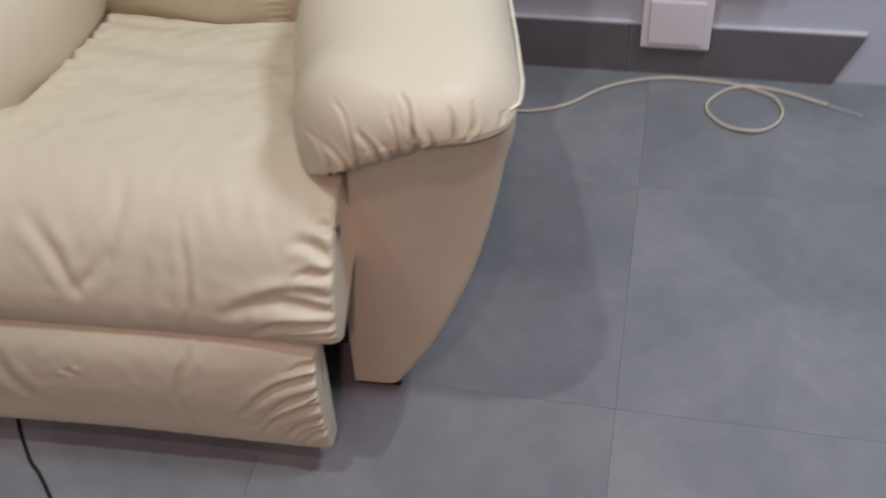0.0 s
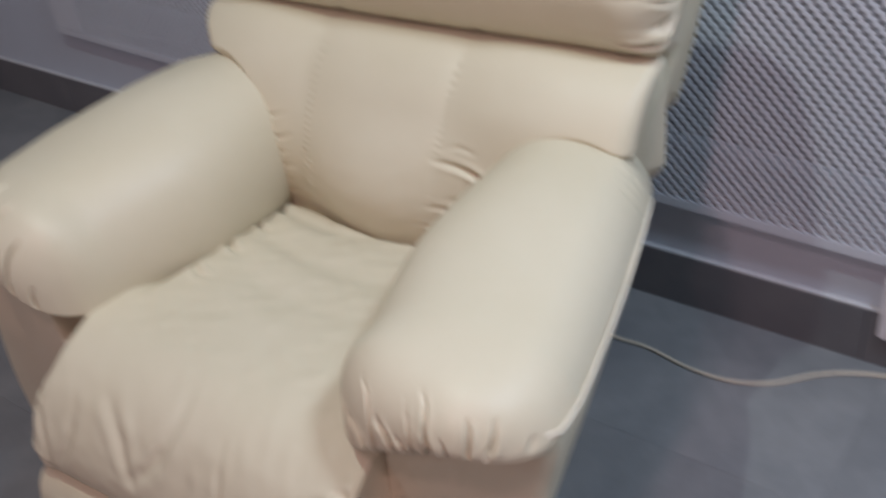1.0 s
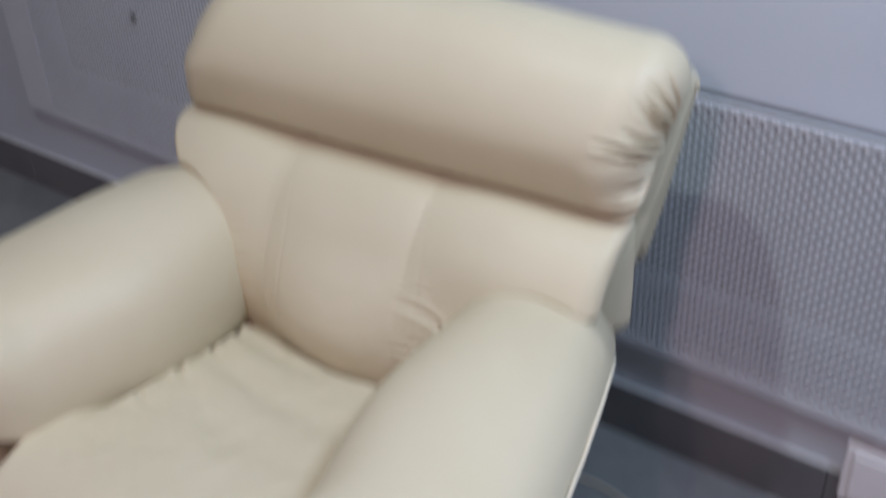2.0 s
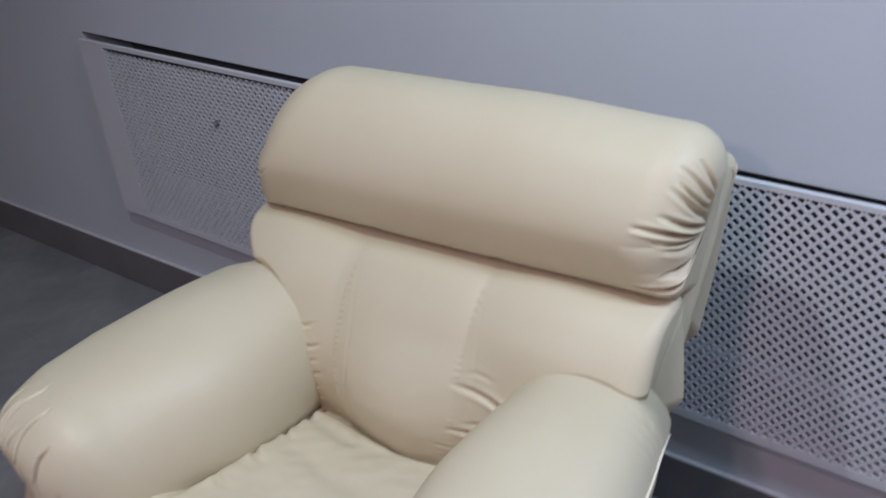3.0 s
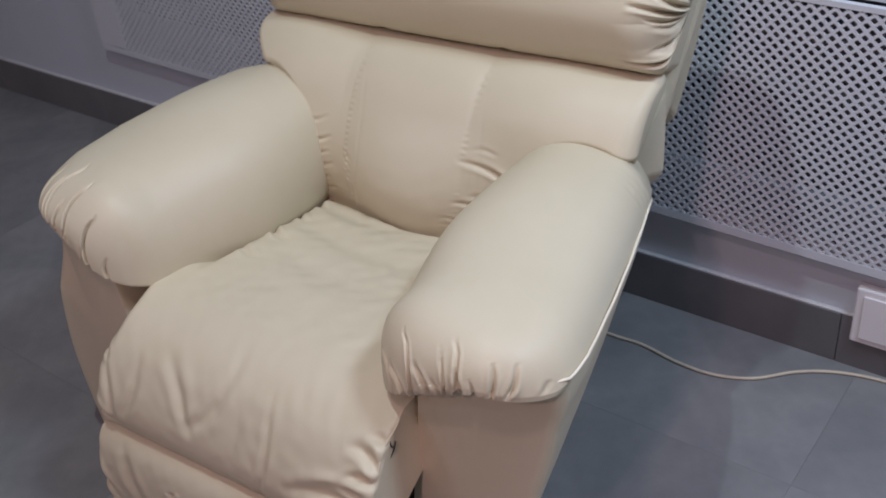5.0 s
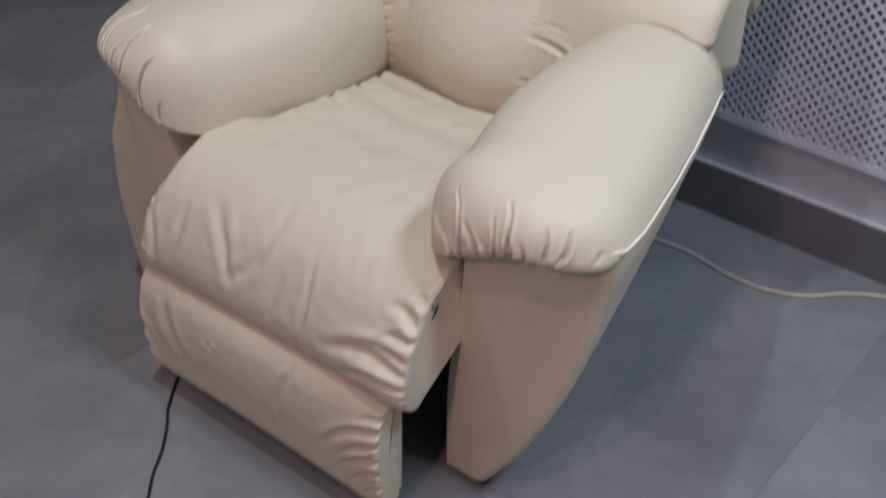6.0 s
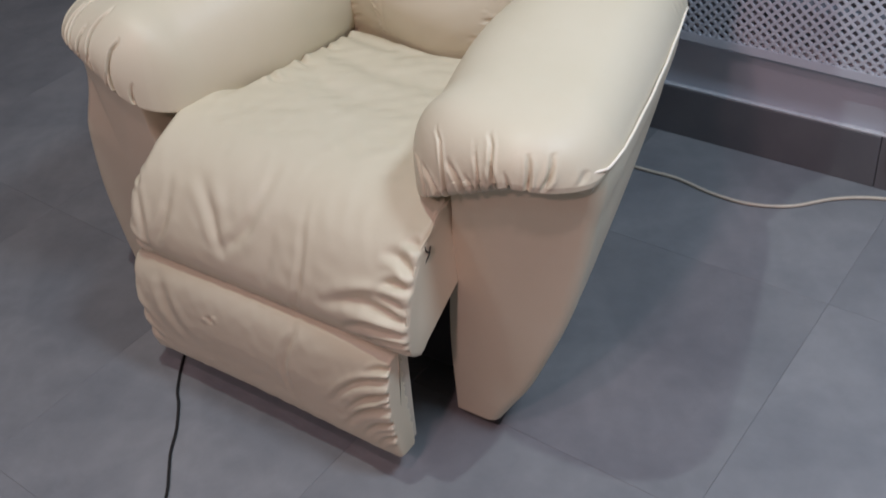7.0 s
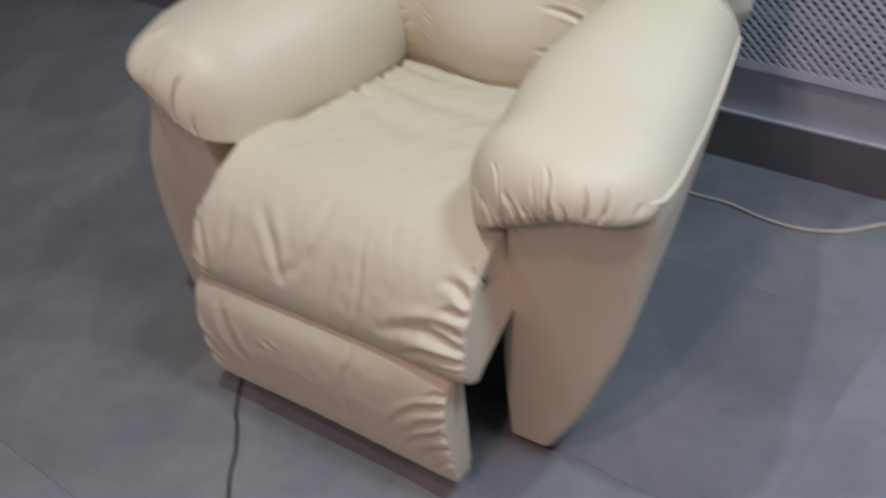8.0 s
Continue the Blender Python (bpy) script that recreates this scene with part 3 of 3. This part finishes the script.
def seat_relief(x, s, y, z):
    d = np.zeros_like(x)
    front = np.clip((0.14 - y) / 0.05, 0, 1) * smooth((0.2922 - np.abs(x - 0.030)) / 0.003)
    top = np.clip((y - 0.09) / 0.05, 0, 1)
    f = lambda a, b, w, dep, lip=0.4: front * fold(x, z, a, b, w, dep, lip)
    d += f((-0.045, 0.340), (-0.120, 0.430), 0.009, 0.0042)
    d += f((-0.035, 0.340), (0.030, 0.440), 0.009, 0.0042)
    d += f((0.100, 0.27), (0.110, 0.43), 0.006, 0.0034)
    d += f((-0.19, 0.31), (-0.165, 0.41), 0.008, 0.0035)
    d += f((0.04, 0.30), (0.06, 0.40), 0.010, 0.0022)
    d += f((-0.22, 0.28), (-0.26, 0.41), 0.007, 0.003)
    for a, b, w, dep in (((0.318, 0.352), (0.225, 0.345), 0.006, 0.008), ((0.318, 0.334), (0.170, 0.316), 0.009, 0.011), ((0.318, 0.312), (0.195, 0.276), 0.006, 0.010), ((0.318, 0.296), (0.240, 0.268), 0.004, 0.007), ((0.316, 0.280), (0.252, 0.258), 0.004, 0.006), ((0.318, 0.400), (0.262, 0.410), 0.006, 0.008), ((0.318, 0.380), (0.262, 0.366), 0.005, 0.007), ((0.318, 0.426), (0.290, 0.424), 0.004, 0.005),
                         ((-0.268, 0.41), (-0.235, 0.390), 0.005, 0.006), ((-0.268, 0.385), (-0.245, 0.375), 0.004, 0.004), ((-0.268, 0.31), (-0.22, 0.280), 0.007, 0.007), ((-0.268, 0.285), (-0.235, 0.262), 0.004, 0.005)):
        d += f(a, b, w, dep, 0.5)
    for a, b, w, dep in (((-0.20, 0.40), (-0.14, 0.36), 0.006, 0.007), ((-0.20, 0.47), (-0.155, 0.44), 0.005, 0.006), ((-0.20, 0.53), (-0.16, 0.50), 0.006, 0.007), ((-0.18, 0.30), (-0.13, 0.28), 0.006, 0.004),
                         ((-0.15, 0.44), (0.12, 0.41), 0.02, 0.004), ((-0.10, 0.33), (0.16, 0.30), 0.025, 0.0035), ((-0.17, 0.52), (0.05, 0.50), 0.015, 0.003), ((0.22, 0.36), (0.05, 0.38), 0.02, 0.003)):
        d += top * fold(x, y, a, b, w, dep, 0.4)
    d += 0.002 * np.sin(13 * x + 1) * np.sin(16 * s + 0.7)
    d += top * 0.0008 * ripple(x, y, 3, 0.03, 0.08) * smooth((0.25 - np.abs(x - 0.019)) / 0.04)
    d += front * 0.00030 * ripple(x, z, 4, 0.022, 0.06)
    up = smooth((y - 0.19) / 0.12) * smooth((z - 0.40) / 0.02)
    d -= up * 0.034 * np.exp(-((np.abs(x - 0.012) - 0.222) / 0.018) ** 2)
    d -= up * 0.022 * smooth((y - (0.530 - 0.030 * np.cos(np.clip(np.abs(x - 0.03) / 0.22, 0, 1) * np.pi / 2) ** 2)) / 0.025)
    return d


part("seat_pad", sweep_pad("seat_pad", SEAT, 0.2925, (0.022, 0.010), seat_relief, centre=0.030, n=220, m=420, taper=seat_taper), LEATHER, chair, "cushioned seat running down over the front edge")

LEG = [(-0.004, 0.257), (-0.024, 0.252), (-0.041, 0.222), (-0.050, 0.165), (-0.049, 0.110), (-0.047, 0.070), (-0.041, 0.054), (-0.022, 0.052), (-0.008, 0.054), (-0.004, 0.075), (-0.003, 0.160), (-0.001, 0.245)]


def leg_relief(x, s, y, z):
    d = np.zeros_like(x)
    front = np.clip((0.012 - y) / 0.02, 0, 1) * 1.25 * smooth((0.2798 - np.abs(x - 0.008)) / 0.003)
    for a, b, w, dep in (((0.300, 0.240), (0.245, 0.222), 0.004, 0.005), ((0.300, 0.226), (0.168, 0.132), 0.0055, 0.0055), ((0.300, 0.200), (0.192, 0.112), 0.0045, 0.0050), ((0.300, 0.172), (0.185, 0.080), 0.0055, 0.0055), ((0.300, 0.142), (0.222, 0.078), 0.0040, 0.0045), ((0.300, 0.112), (0.250, 0.068), 0.0040, 0.0040), ((0.300, 0.186), (0.262, 0.160), 0.0035, 0.0035),
                         ((0.100, 0.235), (0.078, 0.090), 0.006, 0.0032), ((-0.20, 0.23), (-0.15, 0.12), 0.012, 0.003), ((-0.285, 0.20), (-0.25, 0.13), 0.007, 0.005), ((-0.28, 0.13), (-0.24, 0.085), 0.007, 0.005), ((-0.085, 0.20), (-0.080, 0.188), 0.006, 0.0030)):
        d += front * fold(x, z, a, b, w, dep, 0.5)
    d += 0.0015 * np.sin(11 * x + 2) * np.sin(20 * s)
    d += front * 0.00026 * ripple(x, z, 5, 0.022, 0.06)
    return d


legrest = part("leg_pad", sweep_pad("leg_pad", LEG, 0.280, (0.012, 0.008), leg_relief, n=220, m=320, centre=0.008), LEATHER, chair, "lower padded panel of the folded footrest")
board = box_bm(-0.265, 0.2850, -0.010, 0.020, 0.062, 0.276, 0.003)
for v in board.verts:
    if v.co.y > 0.01:
        v.co.y -= 0.080 * (0.276 - v.co.z)
part("backing_board", board, BOARD, legrest, "beige backing board")
part("bracket", box_bm(0.276, 0.289, 0.018, 0.066, 0.222, 0.242, 0.003), STEEL, legrest, "pale metal bracket")


def edge_welt(outline, x, inset, wave):
    """A sewn edge along the side of a cushion, following its outline."""
    p = spline(outline, 120)
    t = np.gradient(p, axis=0)
    t /= np.linalg.norm(t, axis=1, keepdims=True)
    q = p + np.stack([-t[:, 1], t[:, 0]], axis=1) * inset
    k = np.linspace(0, 1, 120)
    q = q + np.stack([-t[:, 1], t[:, 0]], axis=1) * (wave * (np.sin(31 * k) + 0.7 * np.sin(57 * k + 1)))[:, None]
    return tube("welt", np.stack([x + wave * np.sin(43 * k), q[:, 0], q[:, 1]], axis=1), 0.0022, 6)


part("welt", edge_welt(SEAT[3:11], 0.3190, 0.0042, 0.0010), LEATHER, chair, "sewn leather edge")
part("seat_box", box_bm(-0.288, 0.288, 0.125, 0.66, 0.278, 0.405, 0.012, 3), LEATHER, chair)
part("base_frame", box_bm(-0.275, 0.275, 0.17, 0.72, 0.04, 0.275, 0.004), BLACK, chair, "black mechanism housing under the seat")

hook = spline([(0.321, 0.052, 0.424), (0.324, 0.050, 0.418), (0.325, 0.055, 0.414), (0.324, 0.060, 0.419), (0.324, 0.056, 0.410), (0.323, 0.048, 0.402), (0.321, 0.040, 0.392)], 40)
part("drawcord", tube("drawcord", hook, 0.0011, 6), RUBBER, chair, "dark elastic cord at the seat corner")

# backrest
LUMBAR = [(0.560, 0.400), (0.548, 0.440), (0.536, 0.500), (0.543, 0.565), (0.566, 0.622), (0.602, 0.674), (0.648, 0.711), (0.705, 0.726),
          (0.745, 0.705), (0.765, 0.60), (0.755, 0.48), (0.70, 0.38), (0.61, 0.375)]


def lumbar_edge(nrm, right):
    """Rounding of the ends: soft at the front, tight along the seam under the headrest."""
    up = np.clip(nrm[:, 1], 0, 1)
    return (0.050 if right else 0.034) * (1 - up) + 0.016 * up


def lumbar_taper(y, z, right):
    if right:
        return (0.350 + 0.064 * smooth((z - 0.46) / 0.09) - 0.25 * np.maximum(y - 0.70, 0)) / 0.40
    return (0.342 + 0.088 * smooth((z - 0.63) / 0.10)) / 0.40


def lumbar_relief(x, s, y, z):
    d = np.zeros_like(x)
    front = np.clip((0.71 - y) / 0.05, 0, 1)
    # the two long seams, with small puckers along them
    for xs, slope in ((-0.115, 0.0), (0.128, 0.05)):
        d += front * fold(x, z, (xs, 0.40), (xs + slope * 0.32, 0.72), 0.0026, 0.0014, 0.30)
        d += front * 0.0012 * np.exp(-((x - xs - slope * (z - 0.40)) / 0.0012) ** 2) * np.sin(z * 2 * math.pi / 0.010)
    for k in range(9):
        z0 = 0.425 + 0.0145 * k
        d += front * fold(x, z, (-0.106, z0 - 0.006), (-0.124, z0 + 0.008), 0.0022, 0.0020, 0.5)
        d += front * fold(x, z, (0.130, z0 - 0.008), (0.096 + 0.004 * (k % 3), z0 - 0.004), 0.0024, 0.0016 * (k < 5), 0.5)
    # deep folds from the arms towards the seams
    for a, b, w, dep in (((0.262, 0.535), (0.140, 0.578), 0.0052, 0.0105), ((0.228, 0.516), (0.160, 0.522), 0.0044, 0.0040), ((0.215, 0.484), (0.132, 0.508), 0.0044, 0.0085), ((0.200, 0.466), (0.140, 0.474), 0.0036, 0.0050), ((0.200, 0.600), (0.146, 0.597), 0.0040, 0.0016),
                         ((-0.232, 0.590), (-0.170, 0.600), 0.0040, 0.0050), ((-0.232, 0.556), (-0.158, 0.566), 0.0042, 0.0070), ((-0.232, 0.532), (-0.165, 0.536), 0.0040, 0.0070), ((-0.232, 0.505), (-0.160, 0.512), 0.0042, 0.0075), ((-0.232, 0.480), (-0.165, 0.482), 0.0040, 0.0060), ((-0.230, 0.452), (-0.165, 0.456), 0.0042, 0.0060)):
        d += front * fold(x, z, a, b, 0.85 * w, dep * (1 if a[0] > 0 else 0.75), 0.22)
    # the middle panel is fuller than the sides
    d += front * 0.007 * np.cos(np.clip(np.abs(x - 0.008) / 0.128, 0, 1) * np.pi / 2) ** 0.6
    d += front * smooth((0.64 - z) / 0.15) * 0.030 * np.cos(np.clip(np.abs(x - 0.03) / 0.22, 0, 1) * np.pi / 2) ** 2
    d += front * 0.012 * np.sin(np.clip((np.abs(x) - 0.14) / 0.28, 0, 1) * np.pi) * smooth((z - 0.58) / 0.08)
    d += 0.0016 * np.sin(12 * x + 2) * np.sin(14 * s)
    d += front * 0.0005 * ripple(x, z, 6, 0.03, 0.09) * smooth((0.60 - z) / 0.10)
    # the cushion falls back where it meets the arms
    for cx, cz, rx, rz in ((0.362, 0.492, 0.150, 0.146), (-0.337, 0.500, 0.146, 0.162)):
        r = np.hypot((x - cx) / rx, (z - cz) / rz)
        d -= front * 0.026 * smooth((1.06 - r) / 0.12) * smooth((0.46 - np.abs(x - 0.02)) / 0.04)
    return d


back = part("backrest", sweep_pad("backrest", LUMBAR, 0.400, lumbar_edge, lumbar_relief, centre=0.022, n=240, m=520, taper=lumbar_taper), LEATHER, chair, "lower back cushion with stitched centre panel")
HEAD = [(0.705, 0.727), (0.690, 0.730), (0.668, 0.746), (0.650, 0.780), (0.640, 0.835), (0.655, 0.890), (0.690, 0.940), (0.740, 0.972), (0.800, 0.972), (0.840, 0.940), (0.855, 0.880), (0.845, 0.80), (0.810, 0.725), (0.770, 0.706)]
HEAD_HALF = 0.418


def head_edge(nrm, right):
    """Rounding of the roll's ends: wide over the top, tight along the seam below."""
    up, down = np.clip(nrm[:, 1], 0, 1), np.clip(-nrm[:, 1], 0, 1)
    return (0.092 if right else 0.075) * (1 - up - down).clip(0, 1) + (0.070 if right else 0.140) * up + 0.016 * down


def head_relief(x, s, y, z):
    d = np.zeros_like(x)
    rnd = random.Random(9)
    front = np.clip((0.83 - y) / 0.06, 0, 1) * smooth((s - 0.012) / 0.02)
    side = x - 0.020
    for sx in (-1, 1):
        s0 = 0.020
        while s0 < 0.31:
            ln = rnd.choice((0.014, 0.022, 0.030, 0.060))
            deep = rnd.uniform(0.007, 0.014) * (1 if sx > 0 else 0.3)
            d += front * fold(side, s, (sx * (HEAD_HALF + 0.010), s0 - 0.022), (sx * (HEAD_HALF - 0.004 - ln), s0 + rnd.uniform(0.0, 0.030)), rnd.uniform(0.0028, 0.0060), deep, 0.35)
            s0 += rnd.uniform(0.016, 0.042)
    d += 0.0020 * np.sin(9 * x + 1) * np.sin(12 * s)
    # pulled in a little where the seams of the cushion below end
    for xs in (-0.115, 0.144):
        d -= 0.004 * np.exp(-((x - xs) / 0.012) ** 2) * smooth((0.05 - s) / 0.04)
    return d


def lean(me, amount, z0, droop=0.0):
    """Leans a mesh sideways with its height, as the old back does, and lets its right shoulder droop."""
    co = np.empty(len(me.vertices) * 3)
    me.vertices.foreach_get("co", co)
    co = co.reshape(-1, 3)
    co[:, 2] -= droop * smooth((co[:, 0] - 0.08) / 0.34) * smooth((co[:, 2] - 0.78) / 0.15)
    co[:, 0] += amount * (co[:, 2] - z0)
    me.vertices.foreach_set("co", co.ravel())
    return me


part("headrest", lean(sweep_pad("headrest", HEAD, HEAD_HALF, head_edge, head_relief, centre=0.020, n=260, m=420), 0.17, 0.73, 0.020), LEATHER, back, "plump headrest roll gathered at both ends")
SHELL = [(0.71, 0.46), (0.715, 0.55), (0.740, 0.70), (0.785, 0.88), (0.820, 0.905), (0.850, 0.880), (0.860, 0.72), (0.850, 0.56), (0.84, 0.47), (0.79, 0.43)]


def shell_taper(y, z, right):
    return (0.320 + 0.106 * smooth((z - 0.49) / 0.11) - 0.12 * np.maximum(y - 0.78, 0)) / 0.38 if right else 0.93 + 0 * z


part("back_shell", lean(sweep_pad("back_shell", SHELL, 0.380, 0.030, lambda x, s, y, z: 0.0012 * np.sin(14 * z + 5 * y), n=80, m=160, taper=shell_taper), 0.20, 0.66), LEATHER, back)

# ---- cords on the floor ----
cord = [(0.10, 0.90), (0.25, 0.889), (0.33, 0.888), (0.42, 0.868), (0.50, 0.866), (0.575, 0.893), (0.640, 0.950), (0.705, 0.985), (0.785, 1.003), (0.868, 0.998), (0.935, 0.985), (0.975, 0.968), (1.005, 0.945), (1.018, 0.900), (1.000, 0.855), (0.955, 0.825), (0.905, 0.840), (0.870, 0.880),
        (0.868, 0.920), (0.905, 0.965), (0.950, 0.984), (0.990, 0.978), (1.040, 0.962), (1.110, 0.928)]
pts = spline([(x, y, 0.0042) for x, y in cord], 260)
pts[:, 2] += 0.006 * np.exp(-(((pts[:, 0] - 0.95) / 0.03) ** 2 + ((np.arange(260) - 195) / 14.0) ** 2))
cable = tagged(new("extension_cord"), "beige electric cord looped on the floor by the skirting", "cord")
part("sheath", tube("sheath", pts, 0.0036), CORD, cable)
part("bare_wire", tube("bare_wire", spline([(1.109, 0.9285, 0.0042), (1.14, 0.912, 0.004), (1.175, 0.898, 0.003)], 20), 0.0013), STEEL, cable, "thin bare wire end")
wire = [(-0.30, 0.10), (-0.262, -0.00), (-0.205, -0.078), (-0.172, -0.108), (-0.132, -0.152), (-0.102, -0.195), (-0.074, -0.226), (-0.042, -0.262), (0.0, -0.33), (0.03, -0.42), (0.02, -0.55), (-0.06, -0.72)]
power = tagged(new("power_cable"), "thin black power cable running out from under the footrest", "cable")
part("sheath", tube("sheath", spline([(x, y, 0.0030) for x, y in wire], 140), 0.0027), RUBBER, power)

# ---- skirting and floor tiles ----
skirting = tagged(new("baseboard"), "dark grey tile skirting, its lit top edge coloured pale", "skirting", kind="structure")
skirting.matrix_world = WALL
edges = [0.698 - 0.6 * k for k in range(6, 0, -1)] + [0.698, 1.175]
for i in range(len(edges) - 1):
    u0, u1 = edges[i] + 0.001, edges[i + 1] - 0.001
    if i == len(edges) - 2:
        part("tile", prism_bm([(u0, 0), (1.125, 0), (u1, 0.120), (u0, 0.120)], 0.0, FACE - 0.0005), SKIRT, skirting)
    else:
        part("tile", box_bm(u0, u1, 0.0, FACE - 0.0005, 0.0, 0.120, 0.0012, 1), SKIRT, skirting)
# strip along the skirting's top, its light put in as pale colour
part("lit_top_edge", box_bm(edges[0], 1.175, 0.0005, FACE + 0.0005, 0.1205, 0.1255, 0.0012, 1), LIT_EDGE, skirting)

floor = tagged(part("floor", box_bm(X0 - 0.1, X1 + 0.1, Y0 - 0.1, 1.6, -0.12, -0.0012), GROUT), "grey stone tile floor with narrow joints", "floor", kind="structure")
SIZE = 0.535
tile_bm = box_bm(-SIZE / 2 + 0.00015, SIZE / 2 - 0.00015, -SIZE / 2 + 0.00015, SIZE / 2 - 0.00015, -0.010, 0.0, 0.0003, 1)
tile_me = bpy.data.meshes.new("tile")
tile_bm.to_mesh(tile_me)
tile_bm.free()
tile_me.materials.append(TILE)
for i in range(-8, 5):
    for j in range(-8, 2):
        m = pose(0.730, 0.648, 0, 0, 0, -2.86) @ Matrix.Translation(((i + 0.5) * SIZE, (j + 0.5) * SIZE, 0))
        x, y, _ = m.translation
        if X0 - 0.25 < x < X1 + 0.25 and Y0 - 0.25 < y < 1.5:
            ob = new("tile", tile_me)
            ob.matrix_world = m
            ob.parent = floor
